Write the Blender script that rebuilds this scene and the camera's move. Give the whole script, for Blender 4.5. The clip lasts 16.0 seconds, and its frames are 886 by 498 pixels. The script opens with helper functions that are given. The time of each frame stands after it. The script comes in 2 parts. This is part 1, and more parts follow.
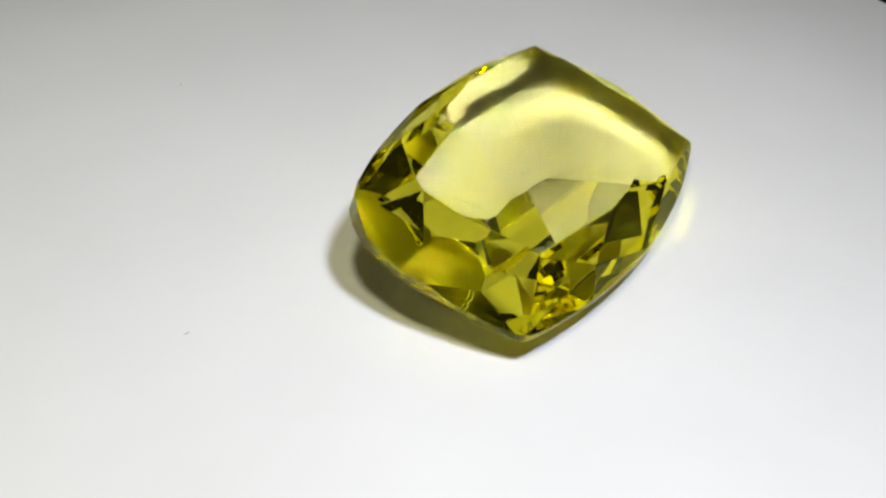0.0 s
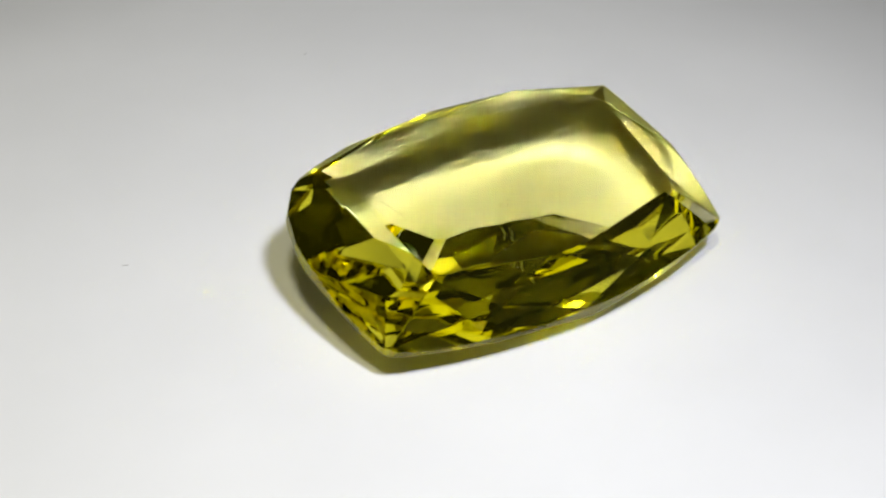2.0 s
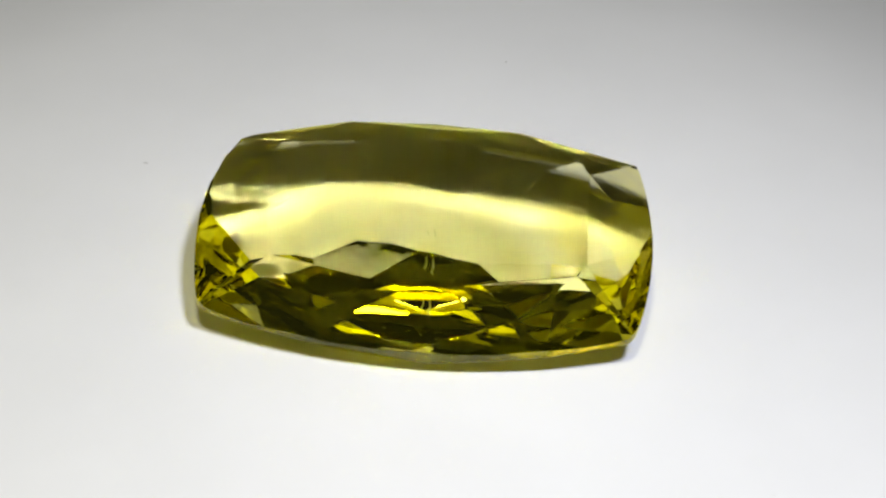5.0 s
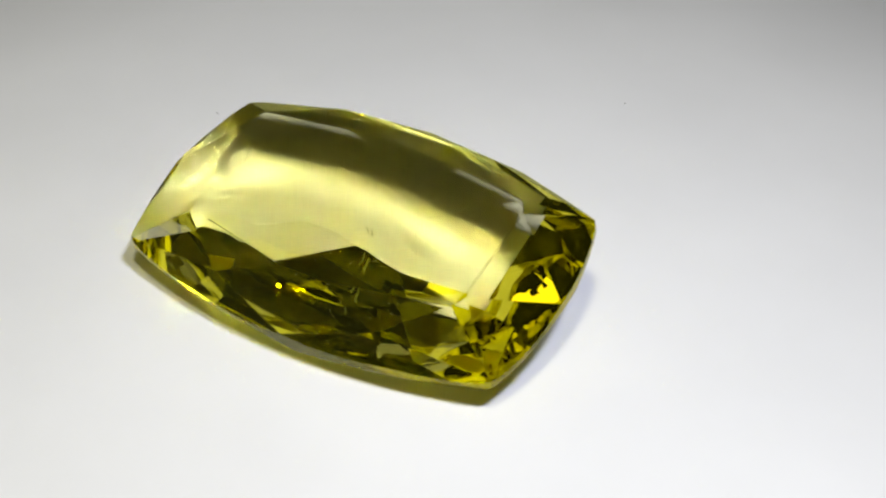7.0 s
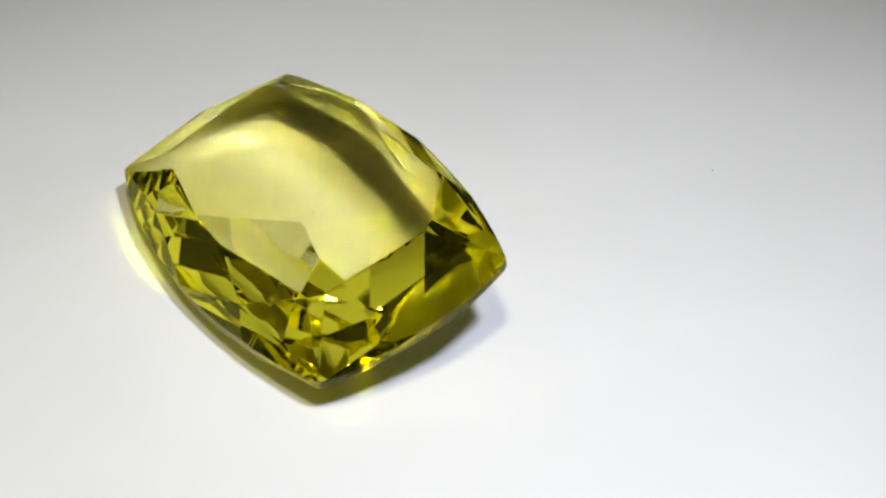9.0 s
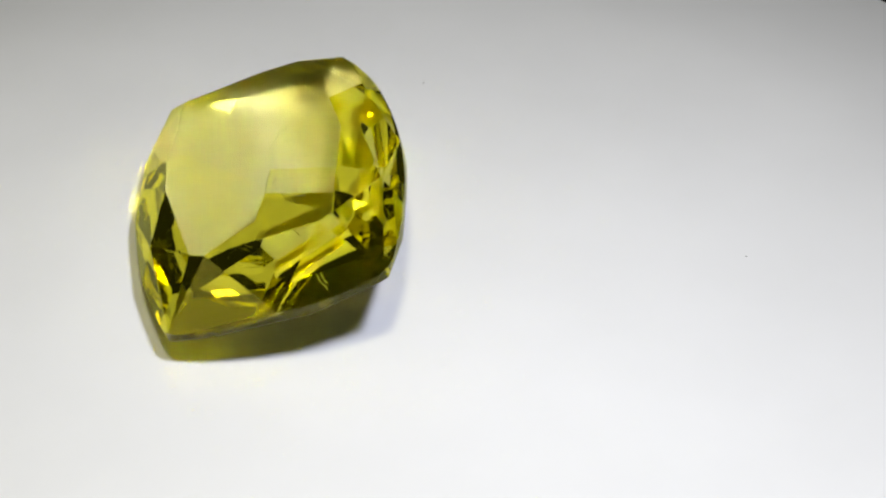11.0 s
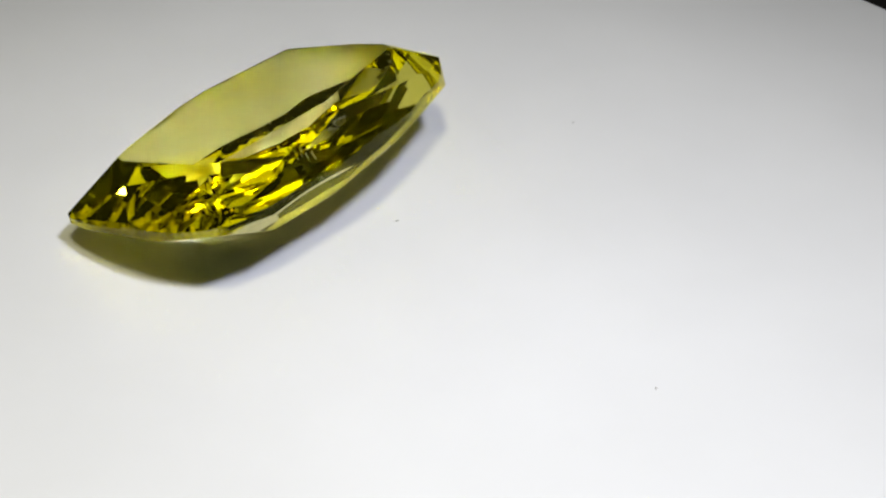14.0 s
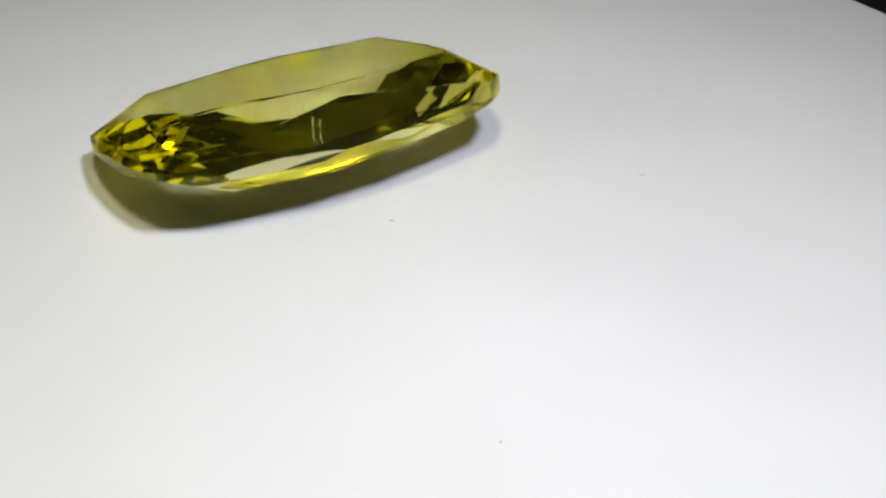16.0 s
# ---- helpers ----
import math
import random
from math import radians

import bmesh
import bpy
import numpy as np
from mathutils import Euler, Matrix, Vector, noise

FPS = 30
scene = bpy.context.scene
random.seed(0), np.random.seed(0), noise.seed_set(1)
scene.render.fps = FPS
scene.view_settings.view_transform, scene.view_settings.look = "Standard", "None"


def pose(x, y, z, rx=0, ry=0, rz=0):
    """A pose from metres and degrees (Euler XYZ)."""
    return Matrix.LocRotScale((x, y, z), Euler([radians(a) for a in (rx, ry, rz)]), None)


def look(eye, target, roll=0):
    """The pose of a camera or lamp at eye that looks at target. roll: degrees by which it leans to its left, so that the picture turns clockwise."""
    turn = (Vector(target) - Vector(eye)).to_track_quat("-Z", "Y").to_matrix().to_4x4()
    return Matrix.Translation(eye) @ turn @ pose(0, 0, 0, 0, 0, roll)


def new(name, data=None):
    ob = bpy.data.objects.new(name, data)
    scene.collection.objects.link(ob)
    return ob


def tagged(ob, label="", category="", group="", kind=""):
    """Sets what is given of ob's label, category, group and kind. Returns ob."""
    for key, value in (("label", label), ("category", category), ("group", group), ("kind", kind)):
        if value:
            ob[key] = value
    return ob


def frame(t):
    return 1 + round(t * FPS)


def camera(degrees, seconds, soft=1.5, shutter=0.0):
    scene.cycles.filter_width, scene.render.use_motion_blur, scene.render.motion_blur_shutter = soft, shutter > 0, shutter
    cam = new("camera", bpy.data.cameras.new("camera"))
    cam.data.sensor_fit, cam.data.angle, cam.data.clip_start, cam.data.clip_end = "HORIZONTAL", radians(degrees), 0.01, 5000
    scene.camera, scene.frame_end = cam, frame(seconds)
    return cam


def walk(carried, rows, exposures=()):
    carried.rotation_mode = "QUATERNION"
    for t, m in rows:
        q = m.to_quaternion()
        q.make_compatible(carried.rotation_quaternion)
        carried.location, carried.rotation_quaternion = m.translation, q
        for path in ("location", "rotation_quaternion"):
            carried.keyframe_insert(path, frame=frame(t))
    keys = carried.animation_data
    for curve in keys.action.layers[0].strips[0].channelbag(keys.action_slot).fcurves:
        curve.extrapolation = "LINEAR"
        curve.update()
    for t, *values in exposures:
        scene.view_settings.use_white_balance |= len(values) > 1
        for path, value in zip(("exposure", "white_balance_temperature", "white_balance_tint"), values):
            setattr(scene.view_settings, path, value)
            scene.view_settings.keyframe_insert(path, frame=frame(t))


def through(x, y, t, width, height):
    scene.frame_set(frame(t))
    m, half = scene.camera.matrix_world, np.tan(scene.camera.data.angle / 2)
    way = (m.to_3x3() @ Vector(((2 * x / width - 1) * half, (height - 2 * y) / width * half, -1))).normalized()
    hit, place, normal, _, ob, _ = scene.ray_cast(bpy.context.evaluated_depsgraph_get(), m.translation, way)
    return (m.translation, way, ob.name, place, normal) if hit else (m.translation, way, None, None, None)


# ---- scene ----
MM = 0.001
TURN = 13.06          # degrees a second, clockwise seen from above
DURATION = 16.0

# ---- camera: stands still on its stand, looks down at the turning disc
cam = camera(30.6, DURATION, soft=2.4)
CAM = Matrix.Translation((0.0, -0.0718, 0.0480)) @ pose(0, 0, 0, 90 - 34.92, 0, -2.11) @ pose(0, 0, 0, 0, 0, 2.90)
walk(cam, [(0.0, CAM), (DURATION, CAM)])

# ---- light: two small lamps above and before the disc, a weak warm one at its side, a dim warm room
world = bpy.data.worlds.new("room_light")
scene.world = world
world.use_nodes = True
background = world.node_tree.nodes["Background"]
background.inputs["Color"].default_value = (0.96, 1.0, 0.70, 1)
background.inputs["Strength"].default_value = 0.014


def lamp(name, place, target, size, watts, colour, spread=180):
    data = bpy.data.lights.new(name, "AREA")
    data.shape, data.size, data.energy, data.color, data.spread = "DISK", size, watts, colour, radians(spread)
    ob = new(name, data)
    ob.matrix_world = look(place, target)
    return ob


lamp("desk_lamp_light", (-0.004, -0.056, 0.100), (0.0, -0.006, 0.0), 0.013, 0.0510, (1.0, 0.955, 0.64))
lamp("cool_desk_lamp_light", (0.0245, -0.056, 0.100), (0.004, -0.010, 0.0), 0.013, 0.0250, (0.95, 0.985, 1.205), 95)
lamp("warm_side_lamp_light", (-0.085, -0.040, 0.100), (0.0, 0.0, 0.0), 0.030, 0.0045, (1.0, 0.86, 0.45))
scene.view_settings.exposure = 0.0
scene.cycles.sample_clamp_indirect = 0.0
scene.cycles.max_bounces, scene.cycles.glossy_bounces, scene.cycles.transmission_bounces = 20, 16, 16
scene.cycles.blur_glossy = 0.2      # keeps the light that the stone throws crisp


# ---- materials
def material(name):
    m = bpy.data.materials.new(name)
    m.use_nodes = True
    n = m.node_tree.nodes
    return m, n, m.node_tree.links, n["Principled BSDF"]


def speckle(n, l, scale, low, high, detail=4.0):
    """A noise in object space, turned into a ramp between two colours."""
    co = n.new("ShaderNodeTexCoord")
    tex = n.new("ShaderNodeTexNoise")
    tex.inputs["Scale"].default_value, tex.inputs["Detail"].default_value = scale, detail
    ramp = n.new("ShaderNodeValToRGB")
    ramp.color_ramp.elements[0].position, ramp.color_ramp.elements[1].position = 0.35, 0.65
    ramp.color_ramp.elements[0].color, ramp.color_ramp.elements[1].color = (*low, 1), (*high, 1)
    l.new(co.outputs["Object"], tex.inputs["Vector"])
    l.new(tex.outputs["Fac"], ramp.inputs["Fac"])
    return tex, ramp


def matt(name, low, high, scale, rough, bump=0.0, fine=8.0):
    m, n, l, b = material(name)
    tex, ramp = speckle(n, l, scale, low, high)
    l.new(ramp.outputs["Color"], b.inputs["Base Color"])
    b.inputs["Roughness"].default_value = rough
    if bump:
        grain, _ = speckle(n, l, scale * fine, low, high)
        bp = n.new("ShaderNodeBump")
        bp.inputs["Strength"].default_value, bp.inputs["Distance"].default_value = bump, 0.00005
        l.new(grain.outputs["Fac"], bp.inputs["Height"])
        l.new(bp.outputs["Normal"], b.inputs["Normal"])
    return m


def gem_glass(name, rough=0.0, wave=0.0, through=(0.943, 0.922, 0.70), inside=(0.968, 0.950, 0.27)):
    """Clear yellow stone: a light tint where light passes, a deeper one for each turn that it takes inside."""
    m, n, l, b = material(name)
    n.remove(b)
    bend, mirror, share, mix = (n.new(k) for k in ("ShaderNodeBsdfRefraction", "ShaderNodeBsdfGlossy", "ShaderNodeFresnel", "ShaderNodeMixShader"))
    bend.inputs["IOR"].default_value = share.inputs["IOR"].default_value = 1.55
    bend.inputs["Roughness"].default_value = mirror.inputs["Roughness"].default_value = rough
    mirror.inputs["Color"].default_value = (*inside, 1)
    _, ramp = speckle(n, l, 160.0, tuple(c * 0.985 for c in through), through)
    l.new(ramp.outputs["Color"], bend.inputs["Color"])
    if wave:        # faint waviness that the polishing wheel leaves on the facets
        swell, _ = speckle(n, l, 420.0, inside, through, 2.0)
        bp = n.new("ShaderNodeBump")
        bp.inputs["Strength"].default_value, bp.inputs["Distance"].default_value = 1.0, wave
        l.new(swell.outputs["Fac"], bp.inputs["Height"])
        for node in (bend, mirror, share):
            l.new(bp.outputs["Normal"], node.inputs["Normal"])
    l.new(share.outputs["Fac"], mix.inputs["Fac"])
    l.new(bend.outputs["BSDF"], mix.inputs[1])
    l.new(mirror.outputs["BSDF"], mix.inputs[2])
    l.new(mix.outputs["Shader"], n["Material Output"].inputs["Surface"])
    return m


WHITE = matt("white_platter_plastic", (0.80, 0.80, 0.795), (0.83, 0.83, 0.825), 90, 0.55, 0.08)
BLACK = matt("black_cloth", (0.006, 0.006, 0.006), (0.012, 0.012, 0.012), 300, 0.95, 0.3)
BASE = matt("black_base_plastic", (0.01, 0.01, 0.01), (0.016, 0.016, 0.016), 120, 0.5)
GEM = gem_glass("lemon_yellow_quartz")
UNDER_GEM = gem_glass("hand_polished_quartz", 0.0, 0.000006)
GROUND_GEM = gem_glass("bruted_quartz", 0.2, 0.0, (0.965, 0.94, 0.75), (0.97, 0.94, 0.55))
FEATHER = matt("white_feather", (0.75, 0.75, 0.62), (0.85, 0.85, 0.74), 2000, 0.6)
DUST = matt("grey_dust", (0.22, 0.21, 0.19), (0.34, 0.32, 0.29), 3000, 0.9)


# ---- helpers for meshes
def link_mesh(name, bm, mat, parent=None, label=""):
    me = bpy.data.meshes.new(name)
    bm.normal_update()
    bm.to_mesh(me)
    bm.free()
    me.materials.append(mat)
    ob = new(name, me)
    ob.parent = parent
    if label:
        tagged(ob, label=label)
    return ob


def part(name, bm, mat, parent, label=""):
    return link_mesh(name, bm, mat, parent, label)


def lathe(profile, steps=128, smooth=True):
    """A closed turned body from (radius, height) pairs, from the axis back to the axis."""
    bm = bmesh.new()
    rings = []
    for r, z in profile:
        if r < 1e-9:
            rings.append([bm.verts.new((0, 0, z))])
        else:
            rings.append([bm.verts.new((r * math.cos(k * math.tau / steps), r * math.sin(k * math.tau / steps), z)) for k in range(steps)])
    for a, b in zip(rings, rings[1:]):
        for k in range(steps):
            j = (k + 1) % steps
            loop = [a[k % len(a)], a[j % len(a)], b[j % len(b)], b[k % len(b)]]
            face = []
            for v in loop:
                if v not in face:
                    face.append(v)
            bm.faces.new(face).smooth = smooth and len(a) > 1 and len(b) > 1
    bmesh.ops.recalc_face_normals(bm, faces=bm.faces)
    return bm


# ---- setting: a dark cloth under the disc
def ground_sheet():
    bm = bmesh.new()
    bmesh.ops.create_cube(bm, size=1.0, matrix=Matrix.Translation((0, 0, -0.025)) @ Matrix.Diagonal((0.7, 0.7, 0.006, 1)))
    bmesh.ops.bevel(bm, geom=bm.edges[:], offset=0.0015, segments=2, profile=0.5, affect="EDGES")
    tagged(link_mesh("ground", bm, BLACK), "black cloth table top under the turntable", "table top", kind="structure")


ground_sheet()


# ---- the turntable: a white round platter on a low black base
def turntable():
    root = tagged(new("turntable"), "round white plastic turntable platter on a low black base", "turntable")
    r = 43.1 * MM
    platter = lathe([(0, -0.004), (r - 0.0006, -0.004), (r, -0.0034), (r, -0.0007), (r - 0.0002, -0.0002), (r - 0.0007, 0), (r * 0.6, 0), (0, 0)])
    p = part("platter", platter, WHITE, root, "smooth white round platter")
    p.location = (-0.00061, 0.00131, 0)
    part("base", lathe([(0, -0.022), (0.034, -0.022), (0.035, -0.021), (0.035, -0.006), (0.034, -0.0045), (0, -0.0045)]), BASE, root, "black plastic base")
    return root


TABLE = turntable()


# ---- the gemstone, cut plane by plane (millimetres; x along it, z through its table)
LONG, SHORT = 10.15, 5.15          # corners of the girdle
END, SIDE = 11.05, 7.02            # middle of the ends and of the long sides
TOP, GIRDLE_UP, KEEL = 2.1, 0.22, -3.50


def arc(p, q, sag, steps):
    """Points from p towards q on an arc that bulges outwards by sag."""
    p, q = Vector(p), Vector(q)
    mid, half = (p + q) / 2, (q - p).length / 2
    out = Vector(((q - p).y, -(q - p).x)).normalized()
    radius = (half * half + sag * sag) / (2 * sag)
    centre = mid + out * (sag - radius)
    turn = math.asin(half / radius)
    return [centre + radius * (out * math.cos(k) + (q - p).normalized() * math.sin(k)) for k in (turn * (2 * i / steps - 1) for i in range(steps))]


def outline():
    """The girdle seen from above: four shallow arcs with rounded corners."""
    k, w = LONG + 0.1, SHORT + 0.1
    a, b, c, d = (-k, -w), (k, -w), (k, w), (-k, w)
    sides = [arc(a, b, SIDE - w, 36), arc(b, c, END - k, 20), arc(c, d, SIDE - w, 36), arc(d, a, END - k, 20)]
    ring = []
    worn = {b: 1, c: 1, d: 5, a: 1}
    for side, after, tip, start in zip(sides, sides[1:] + sides[:1], (b, c, d, a), (a, b, c, d)):
        ring += side[worn[start] + 1:-worn[tip]]
        p, q, tip = side[-worn[tip]], after[worn[tip]], Vector(tip)
        ring += [p * (1 - u) ** 2 + tip * 2 * u * (1 - u) + q * u * u for u in (0, 0.25, 0.5, 0.75)]
    return ring


def side_point(s, z):
    """A point of the long side's arc at x = s, y > 0."""
    sag = SIDE - SHORT
    radius = (LONG * LONG + sag * sag) / (2 * sag)
    return Vector((s, SIDE - radius + math.sqrt(radius * radius - s * s), z))


def end_point(s, z):
    sag = END - LONG
    radius = (SHORT * SHORT + sag * sag) / (2 * sag)
    return Vector((END - radius + math.sqrt(radius * radius - s * s), s, z))


def through_points(p, q, r):
    n = (Vector(q) - Vector(p)).cross(Vector(r) - Vector(p)).normalized()
    if n.dot(Vector(p) - Vector((0, 0, -0.5))) < 0:
        n = -n
    return Vector(p), n


def mirrored(planes):
    out = []
    for p, n in planes:
        for sx in (1, -1):
            for sy in (1, -1):
                out.append((Vector((p.x * sx, p.y * sy, p.z)), Vector((n.x * sx, n.y * sy, n.z))))
    return out


def crown_planes():
    """Crown facets; the star facets are steeper on one long side than on the other."""
    c1, c2, corner = Vector((7.75, 2.75, TOP)), Vector((7.35, 3.45, TOP)), Vector((LONG, SHORT, GIRDLE_UP))
    m_end = end_point(0, GIRDLE_UP)
    g1, g2 = side_point(5.4, GIRDLE_UP), side_point(0, GIRDLE_UP)
    ends = mirrored([through_points(c1, Vector((7.75, -2.75, TOP)), m_end), through_points(c1, corner, m_end), through_points(c1, c2, corner)])
    planes = []
    flat = Vector((-7.2, -2.45, TOP))
    ends.append(through_points(flat, Vector((-LONG, -SHORT, GIRDLE_UP)), Vector((-m_end.x, 0, GIRDLE_UP))))
    for p, n in ends:
        if not any((p - q).length < 1e-6 and (n - m).length < 1e-6 for q, m in planes):
            planes.append((p, n))
    for y, star, mid in ((1, Vector((4.3, 5.9, 1.22)), Vector((0, 4.45, TOP))), (-1, Vector((4.4, 5.75, 1.24)), Vector((0, 4.9, TOP)))):
        facets = [through_points(c2, mid, star), through_points(c2, star, corner), through_points(star, g1, corner), through_points(star, g1, g2),
                  through_points(star, g2, Vector((-star.x, star.y, star.z)))]
        for p, n in facets:
            for x in (1, -1):
                planes.append((Vector((p.x * x, p.y * y, p.z)), Vector((n.x * x, n.y * y, n.z))))
    return planes


# the cutter's diagram of the underside: index angle, steepness (degrees) and distance from the middle (millimetres)
LEFT_SIDE_CUTS = [(69.4, 56.8, 7.22), (69.3, 55.7, 7.15), (81.3, 61.8, 6.53), (96.5, 55.9, 6.14), (100.9, 62.2, 6.68), (80.5, 42.5, 5.41),
        (91.8, 44.1, 5.29), (101.4, 43.4, 5.46), (94.6, 29.5, 4.27), (79.2, 13.1, 3.43), (78.7, 19.6, 3.77), (107.6, 18.3, 3.57),
        (46.8, 12.4, 3.50), (148.2, 23.0, 4.68)]
RIGHT_SIDE_CUTS = [(-104.3, 55.3, 6.50), (-96.5, 63.8, 6.53), (-102.0, 57.8, 6.50), (-73.4, 66.1, 7.40), (-98.0, 43.1, 5.37), (-93.4, 36.7, 4.78),
        (-79.2, 41.0, 5.20), (-79.6, 33.5, 4.50), (-91.0, 20.8, 3.43), (-104.5, 17.7, 3.50), (-83.3, 19.3, 3.51), (-125.1, 23.3, 4.25),
        (-57.0, 16.2, 3.79), (-152.0, 14.6, 4.05), (-38.9, 22.0, 4.57)]
ENDS_CUTS = [(-5.5, 36.1, 6.74), (19.0, 23.7, 4.82), (-16.0, 31.4, 6.10), (167.3, 50.5, 8.84), (-173.2, 52.2, 8.91), (180.4, 34.4, 6.68),
        (-164.2, 27.4, 5.43), (174.7, 19.2, 4.42)]


def pavilion_planes():
    planes = []
    for index, steep, distance in LEFT_SIDE_CUTS + RIGHT_SIDE_CUTS + ENDS_CUTS:
        w = Vector((math.cos(radians(index)), math.sin(radians(index)), 0))
        n = w * math.sin(radians(steep)) + Vector((0, 0, -math.cos(radians(steep))))
        planes.append((n * distance, n))
    return planes


def cut(bm, planes, tag_value, layer):
    for p, n in planes:
        if max((v.co - p).dot(n) for v in bm.verts) < 1e-4:
            continue
        geom = bm.verts[:] + bm.edges[:] + bm.faces[:]
        res = bmesh.ops.bisect_plane(bm, geom=geom, dist=1e-5, plane_co=p, plane_no=n, clear_outer=True)
        edges = [e for e in res["geom_cut"] if isinstance(e, bmesh.types.BMEdge)]
        if len(edges) > 2:
            made = bmesh.ops.edgenet_fill(bm, edges=edges)["faces"]
            for f in made:
                f[layer] = tag_value


def gemstone():
    bm = bmesh.new()
    layer = bm.faces.layers.int.new("kind")
    ring = outline()
    low, high = [bm.verts.new((q.x, q.y, -9)) for q in ring], [bm.verts.new((q.x, q.y, 6)) for q in ring]
    bm.faces.new(low), bm.faces.new(high)
    for k in range(len(ring)):
        j = (k + 1) % len(ring)
        bm.faces.new((low[k], low[j], high[j], high[k]))
    bmesh.ops.recalc_face_normals(bm, faces=bm.faces)
    cut(bm, [(Vector((0, 0, TOP)), Vector((0, 0, 1)))], 1, layer)
    cut(bm, crown_planes(), 2, layer)
    cut(bm, pavilion_planes(), 3, layer)
    bmesh.ops.remove_doubles(bm, verts=bm.verts, dist=2e-3)
    bmesh.ops.recalc_face_normals(bm, faces=bm.faces)
    sharp = [e for e in bm.edges if len(e.link_faces) == 2 and all(f[layer] in (1, 2) for f in e.link_faces) and e.calc_face_angle() > 0.12]
    bmesh.ops.bevel(bm, geom=sharp, offset=0.032, segments=1, profile=0.5, affect="EDGES", clamp_overlap=True)
    bmesh.ops.recalc_face_normals(bm, faces=bm.faces)
    root = tagged(new("gemstone"), "lemon yellow transparent cushion-cut gemstone lying tilted on the platter", "gemstone")
    names = {0: ("girdle", GROUND_GEM, "narrow pale ground edge band"), 1: ("table_facet", GEM, "large flat polished top facet"),
             2: ("crown", GEM, "polished crown facets"), 3: ("pavilion", UNDER_GEM, "pointed faceted underside")}
    lowest = 0.0
    turn = GEM_TURN.to_3x3()
    for v in bm.verts:
        lowest = min(lowest, (turn @ v.co).z)
    for key, (name, mat, label) in names.items():
        piece = bm.copy()
        lay = piece.faces.layers.int["kind"]
        bmesh.ops.delete(piece, geom=[f for f in piece.faces if f[lay] != key], context="FACES")
        bmesh.ops.scale(piece, vec=(MM, MM, MM), verts=piece.verts)
        part(name, piece, mat, root, label)
    bm.free()
    for points, radius in FEATHERS:
        part("inclusion", thread(points, radius), FEATHER, root, "fine whitish feather inside the stone")
    tagged(part("inclusion_cloud", grains(), FEATHER, root, "cloud of tiny pale specks inside the stone"), kind="stuff")
    return root, -lowest * MM


def grains():
    """Tiny pale specks scattered in the lower middle of the stone."""
    rng = random.Random(11)
    cloud = bmesh.new()
    for _ in range(46):
        x, y = rng.gauss(1.2, 1.3), rng.gauss(-1.6, 0.8)
        z = KEEL + 0.5 + abs(y) * 0.32 + abs(x) * 0.05 + abs(rng.gauss(0, 0.25))
        r = rng.uniform(0.008, 0.024)
        bmesh.ops.create_icosphere(cloud, subdivisions=1, radius=r * MM, matrix=Matrix.Translation(Vector((x, y, z)) * MM))
    return cloud


def thread(points, radius, sides=5):
    """A thin tapering thread through some points (millimetres)."""
    tube = bmesh.new()
    rings = []
    pts = [Vector(q) for q in points]
    for k, q in enumerate(pts):
        way = (pts[min(k + 1, len(pts) - 1)] - pts[max(k - 1, 0)]).normalized()
        u = way.orthogonal().normalized()
        v = way.cross(u)
        r = radius * (0.35 + 0.65 * math.sin(math.pi * (k + 0.5) / len(pts)))
        rings.append([tube.verts.new((q + r * (u * math.cos(i * math.tau / sides) + v * math.sin(i * math.tau / sides))) * MM) for i in range(sides)])
    for a, b in zip(rings, rings[1:]):
        for i in range(sides):
            tube.faces.new((a[i], a[(i + 1) % sides], b[(i + 1) % sides], b[i]))
    tube.faces.new(rings[0][::-1]), tube.faces.new(rings[-1])
    bmesh.ops.recalc_face_normals(tube, faces=tube.faces)
    return tube


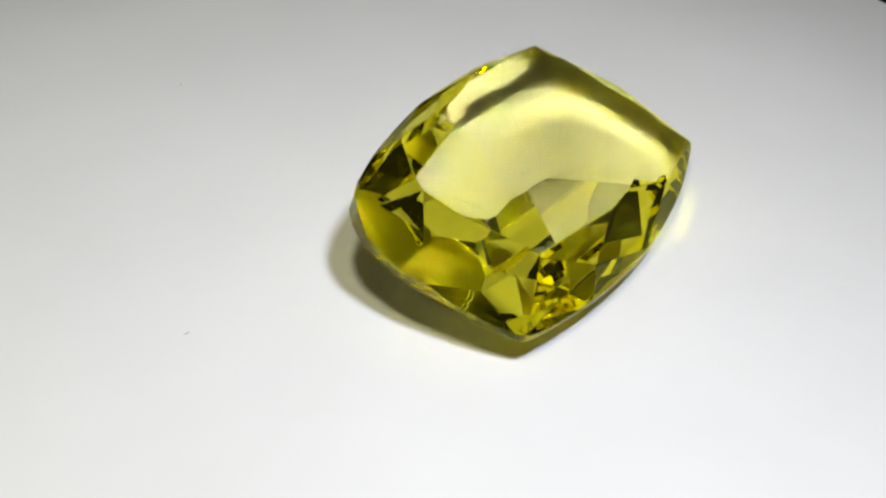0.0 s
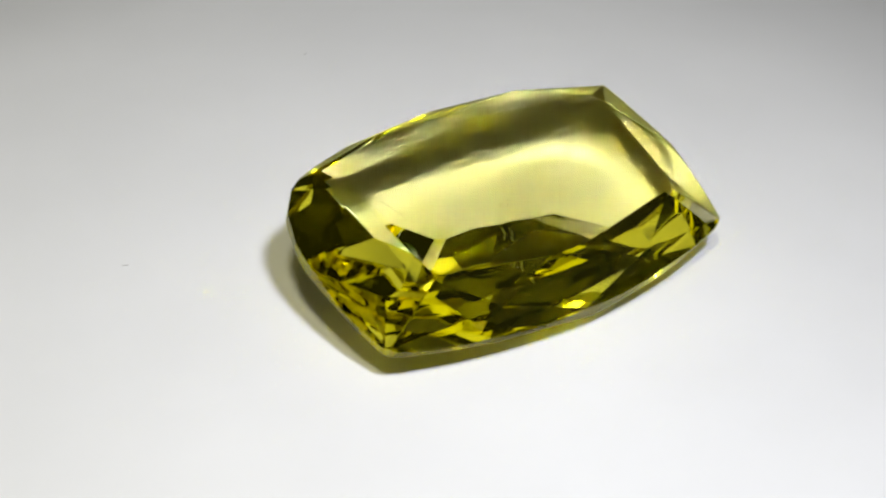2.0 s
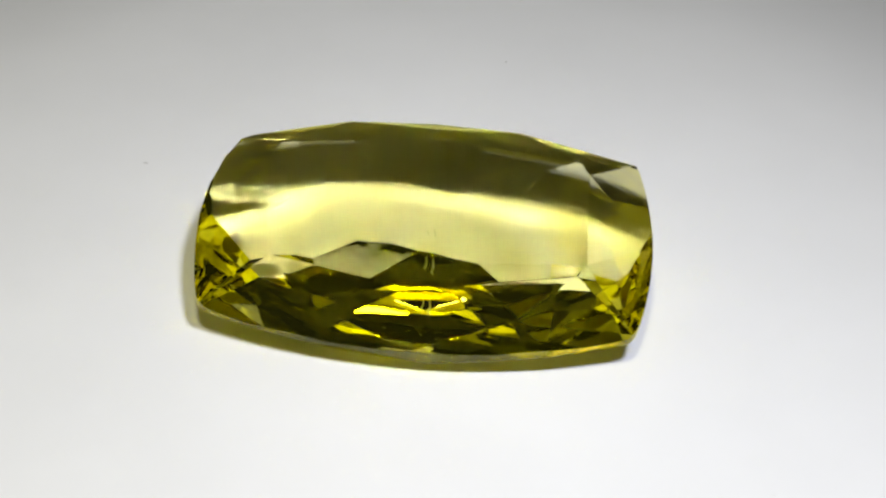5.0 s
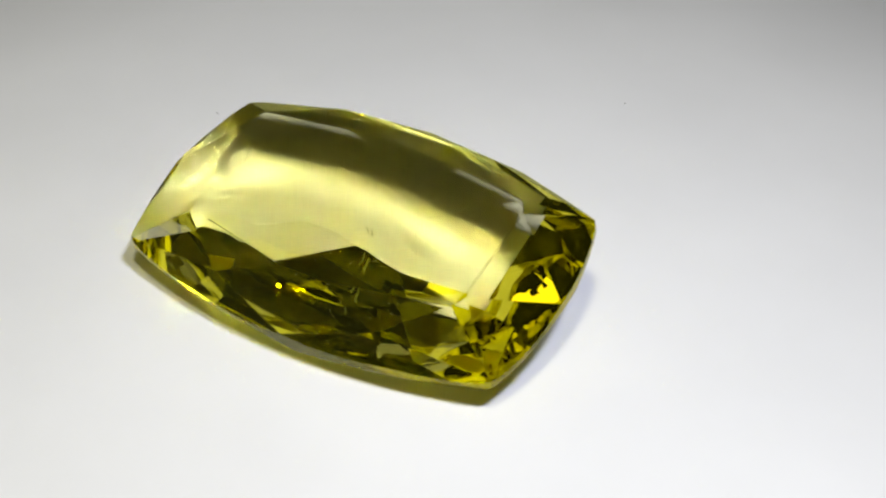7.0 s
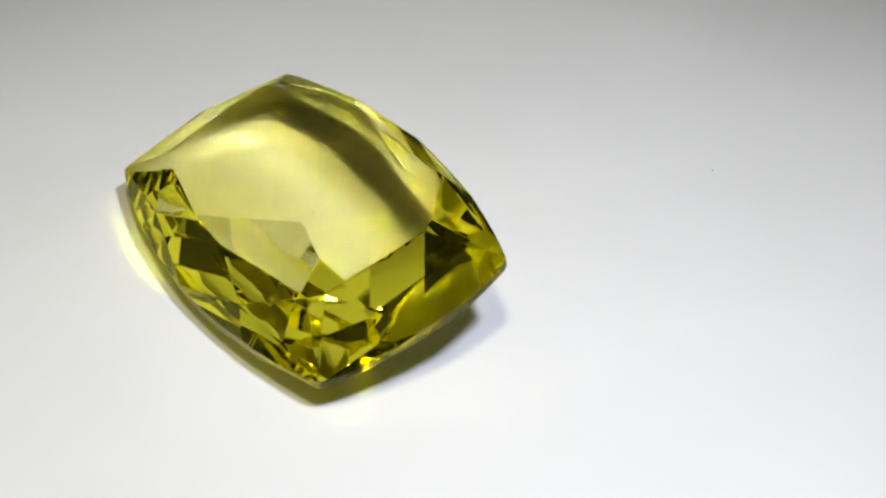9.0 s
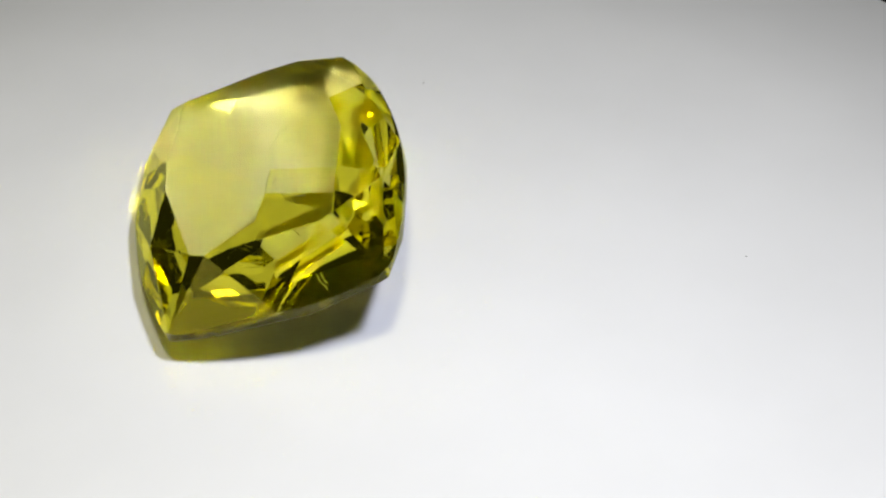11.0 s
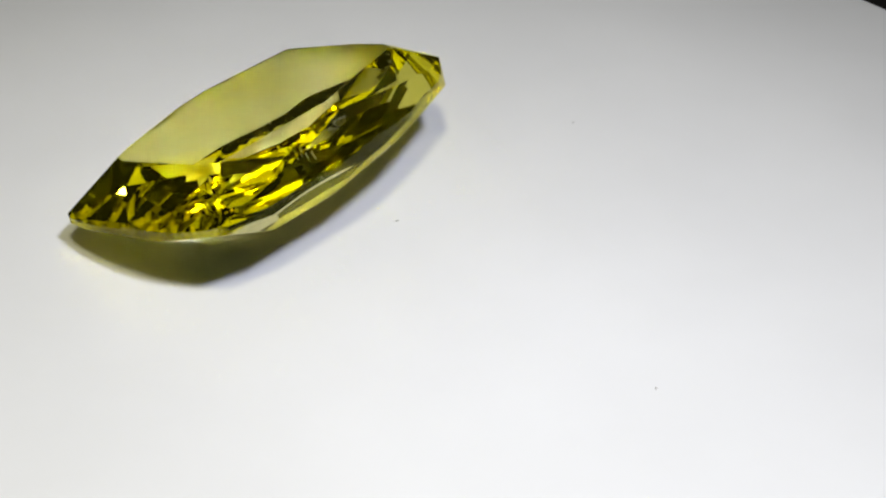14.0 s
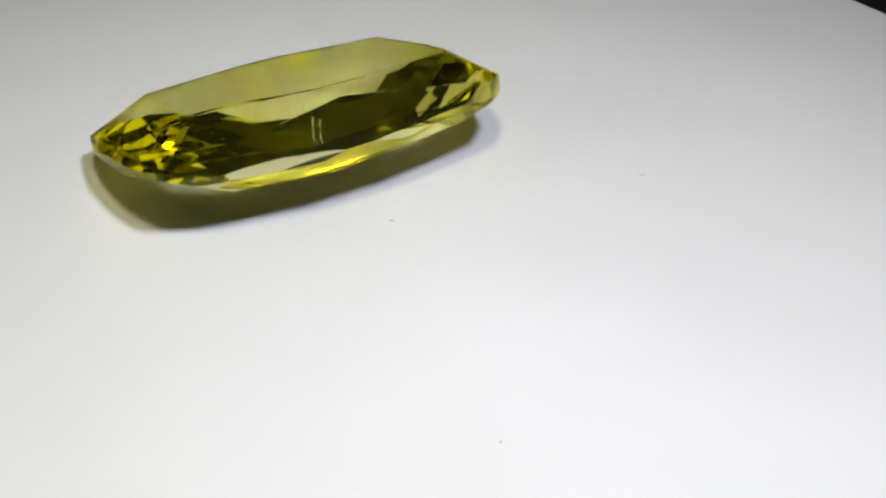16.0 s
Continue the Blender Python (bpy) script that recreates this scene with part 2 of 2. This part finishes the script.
# small feathers inside the stone: by the middle of the keel, and fine ones just under the table
FEATHERS = [([(0.1, 0.5, -2.9), (0.16, 0.45, -2.5), (0.05, 0.5, -2.15)], 0.022), ([(0.45, 0.35, -2.85), (0.5, 0.3, -2.4), (0.42, 0.42, -2.05), (0.52, 0.45, -1.8)], 0.022),
            ([(-6.97, 1.57, 2.02), (-6.75, 1.05, 2.0), (-6.55, 0.55, 1.98), (-6.38, 0.1, 1.97)], 0.024),
            ([(-6.4, 0.08, 1.97), (-6.9, -0.4, 1.95), (-7.45, -0.85, 1.93)], 0.013),
            ([(5.25, 2.33, 2.0), (5.0, 1.85, 1.98), (4.71, 1.38, 1.97)], 0.020), ([(4.68, 1.36, 1.96), (4.2, 1.02, 1.94), (3.67, 0.73, 1.92)], 0.015),
            ([(-4.55, 1.83, 1.96), (-4.7, 1.5, 1.94), (-4.75, 1.2, 1.92)], 0.010)]


def basis(n, u):
    """A turn whose z is n and whose x is u, as near as can be."""
    n = Vector(n).normalized()
    u = Vector(u)
    u = (u - n * u.dot(n)).normalized()
    return Matrix((u, n.cross(u), n)).transposed().to_4x4()


GEM_TURN = basis((0.259, -0.150, 0.954), (0.4909, 0.8712, 0.0))
STONE, STONE_HEIGHT = gemstone()
STONE_REST = Matrix.Translation((6.86 * MM, -1.53 * MM, STONE_HEIGHT)) @ GEM_TURN


# ---- specks of dust on the platter
def speck(x, y, length, width, heading, seed, label):
    rng = random.Random(seed)
    bm = bmesh.new()
    bmesh.ops.create_icosphere(bm, subdivisions=2, radius=1.0)
    for v in bm.verts:
        v.co *= 1 + rng.uniform(-0.3, 0.3)
        v.co = Vector((v.co.x * length, v.co.y * width, max(v.co.z, -0.4) * width * 0.5 + width * 0.2)) * MM
    ob = tagged(link_mesh("dust_speck", bm, DUST), label, "dust", group="dust on the platter")
    return ob, pose(x * MM, y * MM, 0, 0, 0, heading)


SPECKS = [speck(-0.15, 0.62, 0.10, 0.05, 20, 1, "tiny grey dust speck lying on the white platter"),
          speck(-13.03, 13.26, 0.055, 0.045, 70, 2, "tiny grey dust speck lying on the white platter"),
          speck(-9.75, -10.75, 0.16, 0.025, 40, 3, "thin grey lint fibre lying on the white platter")]


# ---- what turns
def motions():
    times = [k * 0.5 for k in range(int(DURATION * 2) + 1)]
    for ob, rest in [(TABLE, Matrix.Identity(4)), (STONE, STONE_REST)] + SPECKS:
        walk(ob, [(t, pose(0, 0, 0, 0, 0, -TURN * t) @ rest) for t in times])


motions()
